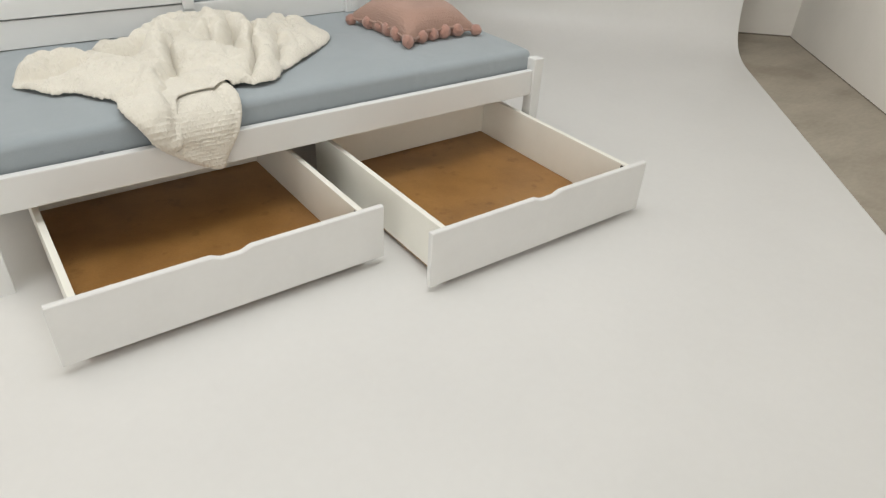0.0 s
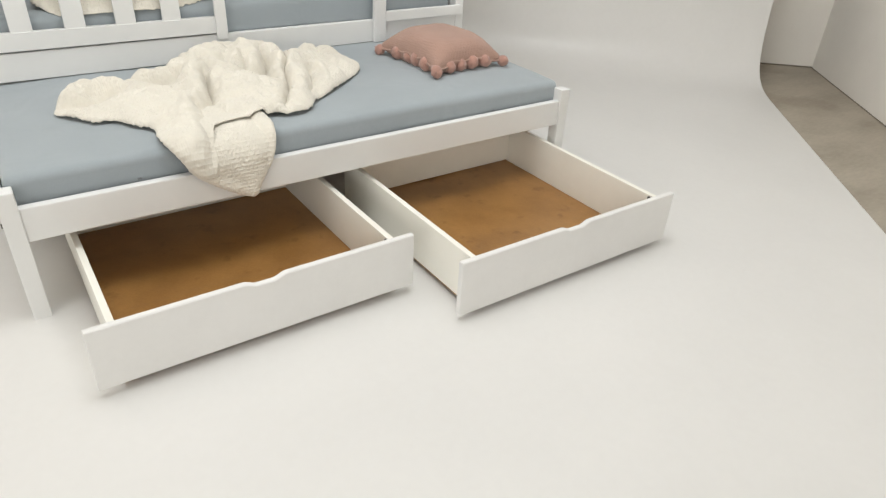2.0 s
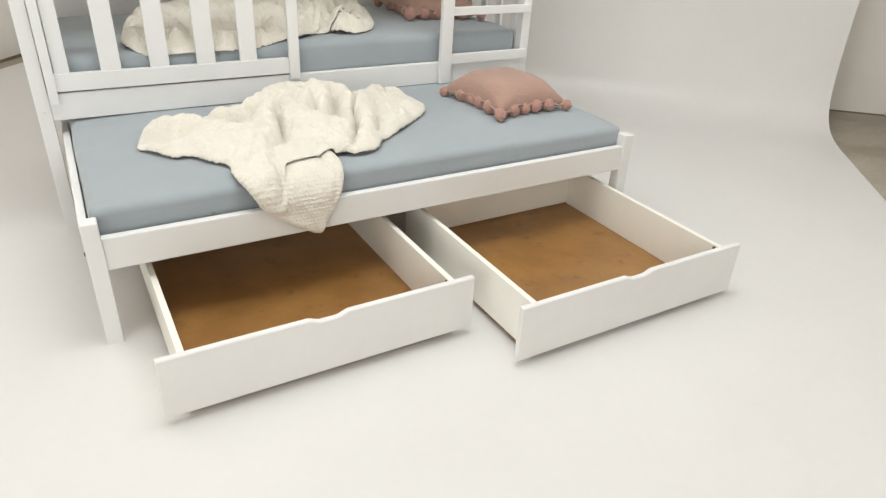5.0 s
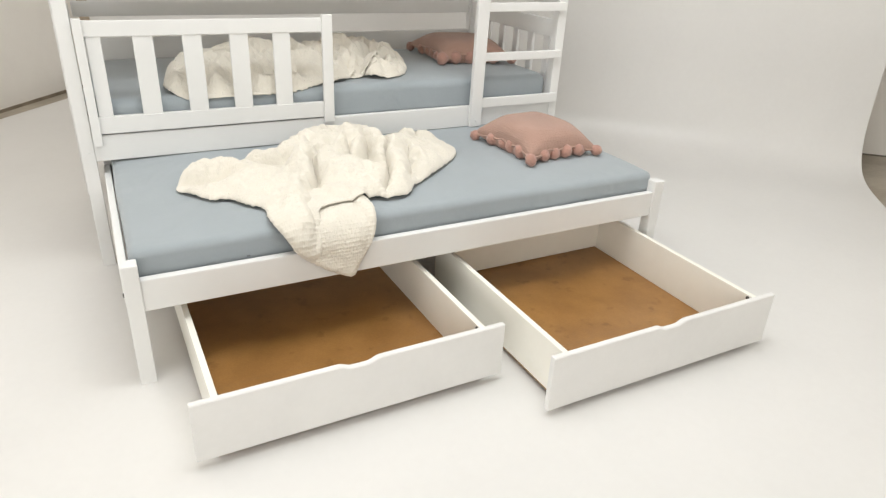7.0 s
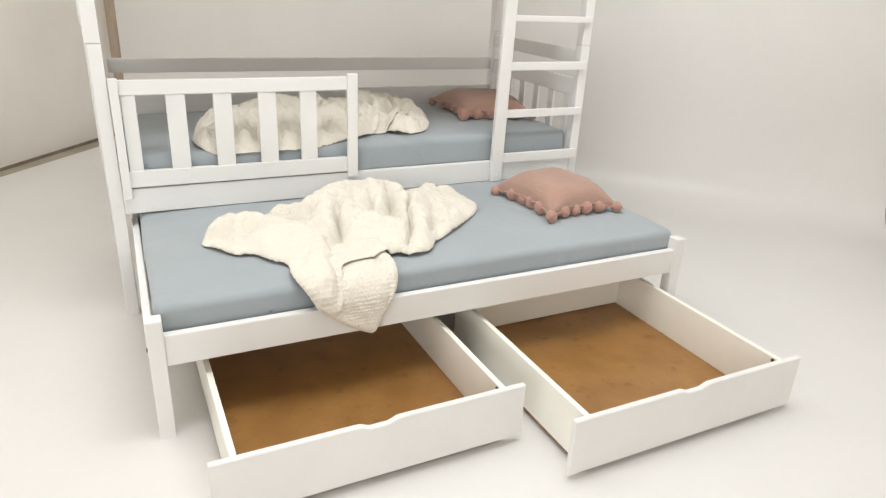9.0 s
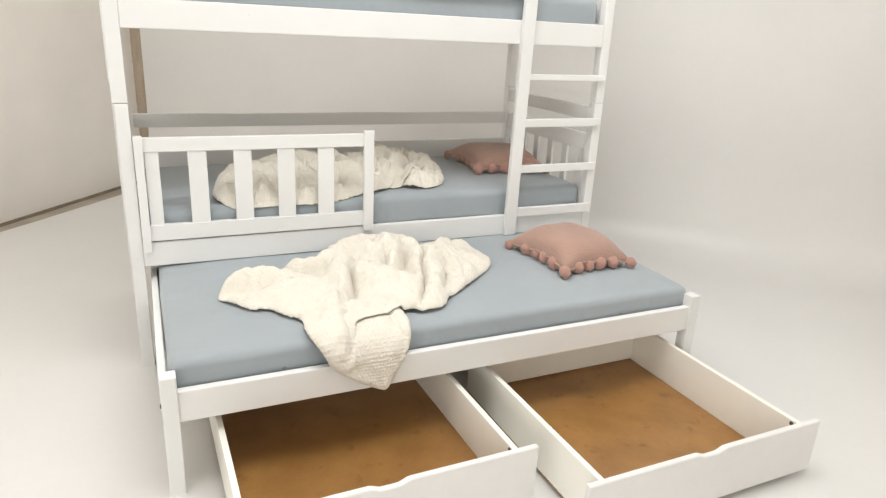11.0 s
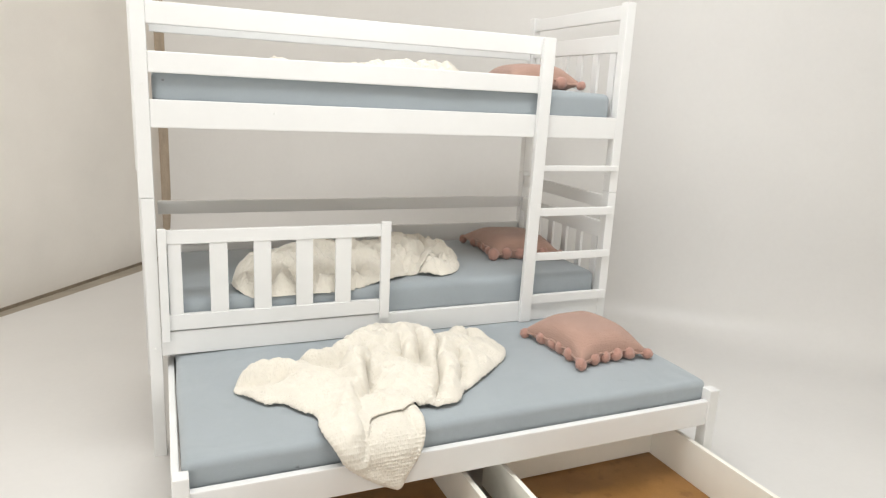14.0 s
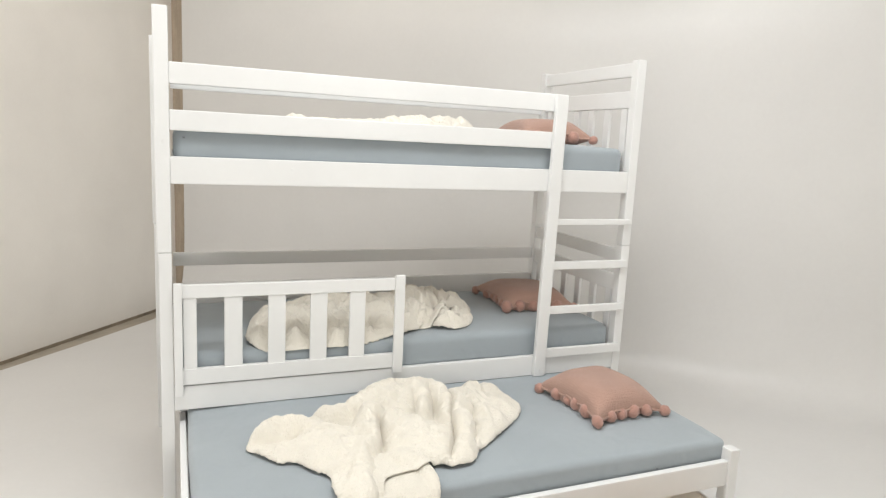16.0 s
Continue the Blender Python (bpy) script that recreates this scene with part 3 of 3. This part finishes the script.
FOLDS = [
    # the tongue of cloth at the foot end, folded over itself
    (((0.25, 0.455), (0.33, 0.47), (0.41, 0.45)), 0.062, 0.066, 0.066), (((0.24, 0.36), (0.31, 0.325), (0.37, 0.32)), 0.052, 0.034, 0.038),
    # the broad slope towards the foot end and the small fold behind it
    (((0.42, 0.36), (0.50, 0.30), (0.53, 0.24)), 0.135, 0.058, 0.050), (((0.465, 0.525), (0.53, 0.53)), 0.050, 0.050, 0.060), (((0.40, 0.24), (0.46, 0.18)), 0.07, 0.030, 0.030),
    # the gathered ridge that runs down to the rail
    (((0.62, 0.45), (0.56, 0.25), (0.495, 0.11)), 0.060, 0.095, 0.045), (((0.495, 0.11), (0.47, 0.02), (0.50, -0.06)), 0.075, 0.045, 0.022),
    # the high middle
    (((0.70, 0.56), (0.86, 0.575)), 0.150, 0.092, 0.092), (((0.60, 0.54), (0.74, 0.62)), 0.060, 0.074, 0.092), (((0.72, 0.645), (0.88, 0.655)), 0.055, 0.085, 0.080),
    (((0.80, 0.41), (0.845, 0.50), (0.83, 0.58)), 0.042, 0.088, 0.108), (((0.90, 0.47), (0.93, 0.57)), 0.048, 0.078, 0.082),
    # the panel before it
    (((0.67, 0.36), (0.75, 0.27), (0.80, 0.22)), 0.140, 0.078, 0.050), (((0.65, 0.16), (0.80, 0.18)), 0.085, 0.038, 0.036)]
FLAP = [
    # the loose end beside it
    (((0.93, 0.45), (0.90, 0.31), (0.855, 0.175)), 0.068, 0.104, 0.056), (((0.99, 0.46), (1.03, 0.36), (1.00, 0.27)), 0.085, 0.064, 0.034),
    (((1.03, 0.55), (1.13, 0.45)), 0.120, 0.052, 0.032), (((1.07, 0.625), (1.16, 0.615)), 0.055, 0.052, 0.046), (((0.97, 0.57), (1.04, 0.60)), 0.060, 0.062, 0.045)]
main = heap([(0.195, 0.385), (0.225, 0.345), (0.262, 0.295), (0.29, 0.258), (0.335, 0.262), (0.365, 0.190), (0.42, 0.145), (0.405, 0.09), (0.405, 0.04), (0.425, 0.0), (0.46, -0.045), (0.505, -0.072), (0.53, -0.06), (0.535, -0.01), (0.545, 0.04), (0.556, 0.058), (0.60, 0.070), (0.66, 0.077), (0.71, 0.094), (0.745, 0.125), (0.775, 0.10), (0.82, 0.096), (0.88, 0.115), (0.905, 0.165), (0.96, 0.203), (1.04, 0.263), (1.12, 0.333), (1.19, 0.398), (1.228, 0.47), (1.225, 0.56), (1.18, 0.655), (1.11, 0.68), (1.05, 0.645), (0.985, 0.655), (0.93, 0.69), (0.84, 0.705), (0.74, 0.69), (0.65, 0.65), (0.58, 0.60), (0.51, 0.59), (0.45, 0.585), (0.425, 0.515), (0.40, 0.505), (0.33, 0.515), (0.255, 0.485), (0.205, 0.43)],
            under, FOLDS + FLAP,
            [(((0.64, 0.40), (0.618, 0.33), (0.592, 0.21), (0.562, 0.10), (0.548, 0.0)), 0.010, 0.070), (((0.19, 0.395), (0.28, 0.385), (0.36, 0.40)), 0.020, 0.075), (((0.43, 0.52), (0.47, 0.47), (0.56, 0.46)), 0.009, 0.020),
             (((0.69, 0.40), (0.73, 0.385), (0.77, 0.41)), 0.009, 0.026), (((0.80, 0.52), (0.79, 0.45), (0.77, 0.40)), 0.008, 0.030), (((0.885, 0.60), (0.875, 0.50), (0.85, 0.42)), 0.008, 0.034),
             (((0.975, 0.62), (0.93, 0.46), (0.880, 0.33), (0.838, 0.22), (0.795, 0.13)), 0.010, 0.060), (((1.03, 0.50), (0.965, 0.33), (0.905, 0.185)), 0.008, 0.034), (((1.135, 0.66), (1.115, 0.58), (1.10, 0.50)), 0.008, 0.024),
             (((0.74, 0.60), (0.80, 0.57)), 0.010, 0.020), (((0.62, 0.50), (0.70, 0.47)), 0.012, 0.016), (((0.535, 0.10), (0.525, 0.02), (0.52, -0.05)), 0.008, 0.014), (((0.47, 0.14), (0.44, 0.07)), 0.010, 0.016)], 2.0, hem=0.011, loose=0.95, over=0.012)
blanket("fleece_blanket", [main, corner], "crumpled cream fleece blanket hanging over the trundle's rail")

under = Ground(0.1, 1.45, 0.75, 1.45, 0.607)
under.slope(0.840, 0.026)
tongue = heap([(1.0, 0.89), (1.06, 0.845), (1.13, 0.852), (1.18, 0.875), (1.22, 0.93), (1.24, 0.97), (1.22, 1.02), (1.10, 1.06), (1.02, 1.0)], under,
              [(((1.05, 0.87), (1.10, 0.95)), 0.055, 0.040, 0.060), (((1.12, 0.90), (1.23, 0.97)), 0.050, 0.048, 0.042), (((1.16, 0.98), (1.24, 0.99)), 0.035, 0.062, 0.040)],
              [(((1.11, 0.99), (1.13, 0.90), (1.17, 0.87)), 0.008, 0.022), (((1.14, 0.99), (1.23, 0.975)), 0.007, 0.020)], 9.0, loose=1.8)
back_fold = heap([(0.90, 0.90), (1.0, 0.87), (1.07, 0.91), (1.12, 1.0), (1.22, 1.02), (1.30, 1.10), (1.28, 1.20), (1.15, 1.30), (0.98, 1.28), (0.86, 1.1)], under,
                 [(((1.0, 1.14), (1.14, 1.14)), 0.13, 0.130, 0.095), (((1.14, 1.10), (1.26, 1.10)), 0.070, 0.075, 0.040), (((1.02, 1.05), (1.0, 0.94)), 0.06, 0.115, 0.05)],
                 [(((1.11, 1.16), (1.105, 1.06), (1.12, 0.98)), 0.007, 0.040), (((1.13, 1.05), (1.24, 1.06)), 0.008, 0.022)], 8.1, loose=1.8)
roll = heap([(0.235, 0.85), (0.29, 0.797), (0.45, 0.790), (0.62, 0.793), (0.78, 0.815), (0.92, 0.85), (1.0, 0.92), (1.02, 1.05), (0.98, 1.2), (0.8, 1.24), (0.5, 1.2), (0.33, 1.12), (0.26, 1.0)], under,
            [(((0.40, 0.99), (0.60, 1.02)), 0.16, 0.105, 0.130), (((0.60, 1.02), (0.90, 1.05)), 0.16, 0.130, 0.112), (((0.28, 0.87), (0.36, 0.95)), 0.070, 0.050, 0.090), (((0.42, 0.85), (0.47, 0.96)), 0.045, 0.050, 0.10),
             (((0.52, 0.88), (0.66, 0.91), (0.70, 0.97)), 0.055, 0.072, 0.11), (((0.60, 0.83), (0.72, 0.85)), 0.040, 0.040, 0.036), (((0.76, 0.89), (0.86, 0.96)), 0.060, 0.060, 0.10), (((0.88, 0.88), (0.96, 0.98)), 0.050, 0.055, 0.09)],
            [(((0.50, 0.98), (0.51, 0.90), (0.49, 0.83)), 0.009, 0.030), (((0.60, 0.97), (0.66, 0.93), (0.75, 0.92), (0.74, 0.84)), 0.009, 0.026), (((0.86, 1.0), (0.84, 0.93), (0.87, 0.86)), 0.009, 0.030), (((0.37, 0.97), (0.38, 0.90), (0.35, 0.84)), 0.008, 0.022),
             (((0.66, 1.02), (0.78, 1.0), (0.88, 1.01)), 0.010, 0.024), (((0.44, 1.0), (0.56, 0.99)), 0.010, 0.020)], 7.3, loose=1.4)
blanket("fleece_blanket", [roll, back_fold, tongue], "crumpled cream fleece blanket heaped on the lower bunk behind the guard")

under = Ground(0.3, 1.45, 0.85, 1.4, 1.416)
upper = heap([(0.34, 1.0), (0.6, 0.95), (0.9, 0.94), (1.15, 0.98), (1.28, 1.04), (1.27, 1.16), (1.1, 1.26), (0.8, 1.28), (0.55, 1.22), (0.36, 1.12)], under,
             [(((0.45, 1.05), (0.60, 1.06)), 0.09, 0.050, 0.040), (((0.66, 1.07), (0.90, 1.06)), 0.11, 0.050, 0.066), (((0.95, 1.06), (1.15, 1.07)), 0.10, 0.078, 0.085)],
             [(((1.0, 1.2), (1.02, 1.0)), 0.012, 0.03), (((1.14, 1.12), (1.15, 1.0)), 0.010, 0.025), (((0.62, 1.15), (0.63, 1.0)), 0.010, 0.02)], 10.0)
blanket("fleece_blanket", [upper], "crumpled cream fleece blanket on the upper bunk")

# ---- cushions ----
def pompom_mesh(seed):
    bm = bmesh.new()
    bmesh.ops.create_icosphere(bm, subdivisions=3, radius=1.0)
    for v in bm.verts:
        v.co *= 1 + 0.10 * noise.noise(v.co * 2.0 + Vector((seed, 0, 0))) + 0.09 * noise.noise(v.co * 7.0 + Vector((0, seed, 0)))
    return to_mesh("pompom", bm, pompom_pink, True)


POMPOMS = [pompom_mesh(k * 3.7) for k in range(4)]


def cushion(corners, base, height, label, seed, poms=5, tilt=0.0):
    """A square knitted cushion, its four corners given in the plan, edged with woollen pompoms."""
    a, b, c, d = [Vector((x, y, 0)) for x, y in corners]
    n = 36
    def plan(u, v):
        return a * (1 - u) * (1 - v) + b * u * (1 - v) + c * u * v + d * (1 - u) * v
    mid = (a + b + c + d) / 4
    def point(u, v, side):
        p = plan(u, v)
        su, sv = 2 * u - 1, 2 * v - 1
        fill = max(0.0, (1 - abs(su) ** 3.6)) ** 0.5 * max(0.0, (1 - abs(sv) ** 3.6)) ** 0.5
        pinch = 1.05 - 0.17 * (1 - sv ** 4) * su * su - 0.17 * (1 - su ** 4) * sv * sv
        p = mid + (p - mid) * pinch
        crease = 0.004 * noise.noise(Vector((p.x * 14 + seed, p.y * 14, seed))) * (1 - fill * 0.5)
        radial = 0.003 * math.sin(9 * math.atan2(sv, su)) * min(1, abs(su) + abs(sv)) * (1 - fill)
        seam = 0.044 - 0.016 * (su * sv) ** 2
        seam += 0.003 * math.sin(13 * (su + sv) + seed) * (1 - fill)
        z = seam + (height - seam) * fill + crease + radial if side > 0 else seam - (seam - 0.002) * min(1.0, fill * 1.6) + (crease + radial) * (1 - min(1.0, fill * 1.6))
        return Vector((p.x, p.y, base + z + tilt * (v - 0.2) * fill))
    top = grid_mesh([[point(i / n, j / n, 1) for i in range(n + 1)] for j in range(n + 1)])
    under = grid_mesh([[point(i / n, j / n, -1) for i in range(n, -1, -1)] for j in range(n + 1)])
    mesh = bpy.data.meshes.new("under")
    under.to_mesh(mesh), under.free()
    top.from_mesh(mesh)
    bpy.data.meshes.remove(mesh)
    bmesh.ops.remove_doubles(top, verts=top.verts[:], dist=0.0015)
    root = part("cushion", top, knit_pink, smooth=True)
    rng = random.Random(seed)
    edges = ((0, 0, 1, 0), (1, 0, 1, 1), (1, 1, 0, 1), (0, 1, 0, 0))
    # the gathered seam round the edge
    line = [point(u0 + (u1 - u0) * k / n, v0 + (v1 - v0) * k / n, 1) for u0, v0, u1, v1 in edges for k in range(n)]
    rings = []
    for k in range(len(line) + 1):
        p, ahead, behind = line[k % len(line)], line[(k + 1) % len(line)], line[k - 1 if k < len(line) else -1]
        way = (ahead - behind).normalized()
        side = way.cross(Vector((0, 0, 1))).normalized()
        thick = 0.0042 + 0.0014 * math.sin(k * 2.4 + seed)
        rings.append([p + (side * math.cos(a) + Vector((0, 0, 1)) * math.sin(a)) * thick for a in [math.pi * j / 4 for j in range(8)]])
    seam_tube = grid_mesh(rings, closed_u=True)
    bmesh.ops.recalc_face_normals(seam_tube, faces=seam_tube.faces[:])
    part("seam", seam_tube, knit_pink, root, smooth=True)
    for u0, v0, u1, v1 in edges:
        for k in range(poms):
            f = min(max((k + (rng.uniform(-0.10, 0.10) if k else 0)) / poms, 0), 1)
            u, v = u0 + (u1 - u0) * f, v0 + (v1 - v0) * f
            p = point(u, v, 1)
            out = Vector((p.x - mid.x, p.y - mid.y, 0)).normalized()
            r = (0.0238 if k == 0 and u0 + v0 != 0 else 0.0272) * rng.uniform(0.88, 1.10)
            ball = new("pompom", POMPOMS[rng.randrange(4)])
            ball.parent = root
            spot = p + out * ((-0.015 if k == 0 else -0.011) + rng.uniform(-0.008, 0.006))
            spot.z = base + r * 0.98 + rng.uniform(0, 0.004)
            ball.matrix_local = Matrix.LocRotScale(spot, Euler([rng.uniform(0, 6) for _ in range(3)]), (r, r * rng.uniform(0.82, 1.05), r * rng.uniform(0.88, 1.0)))
    return tagged(root, label, "cushion", "cushions")


cushion([(1.405, 0.222), (1.732, 0.25), (1.71, 0.63), (1.372, 0.585)], 0.397, 0.122, "dusty pink knitted cushion with pompoms on the trundle mattress", 1)
cushion([(1.445, 1.045), (1.79, 0.99), (1.83, 1.38), (1.47, 1.45)], 0.610, 0.108, "dusty pink knitted cushion with pompoms on the lower bunk", 2)
cushion([(1.45, 1.00), (1.785, 0.945), (1.83, 1.36), (1.49, 1.42)], 1.412, 0.116, "dusty pink knitted cushion with pompoms on the upper bunk", 3)
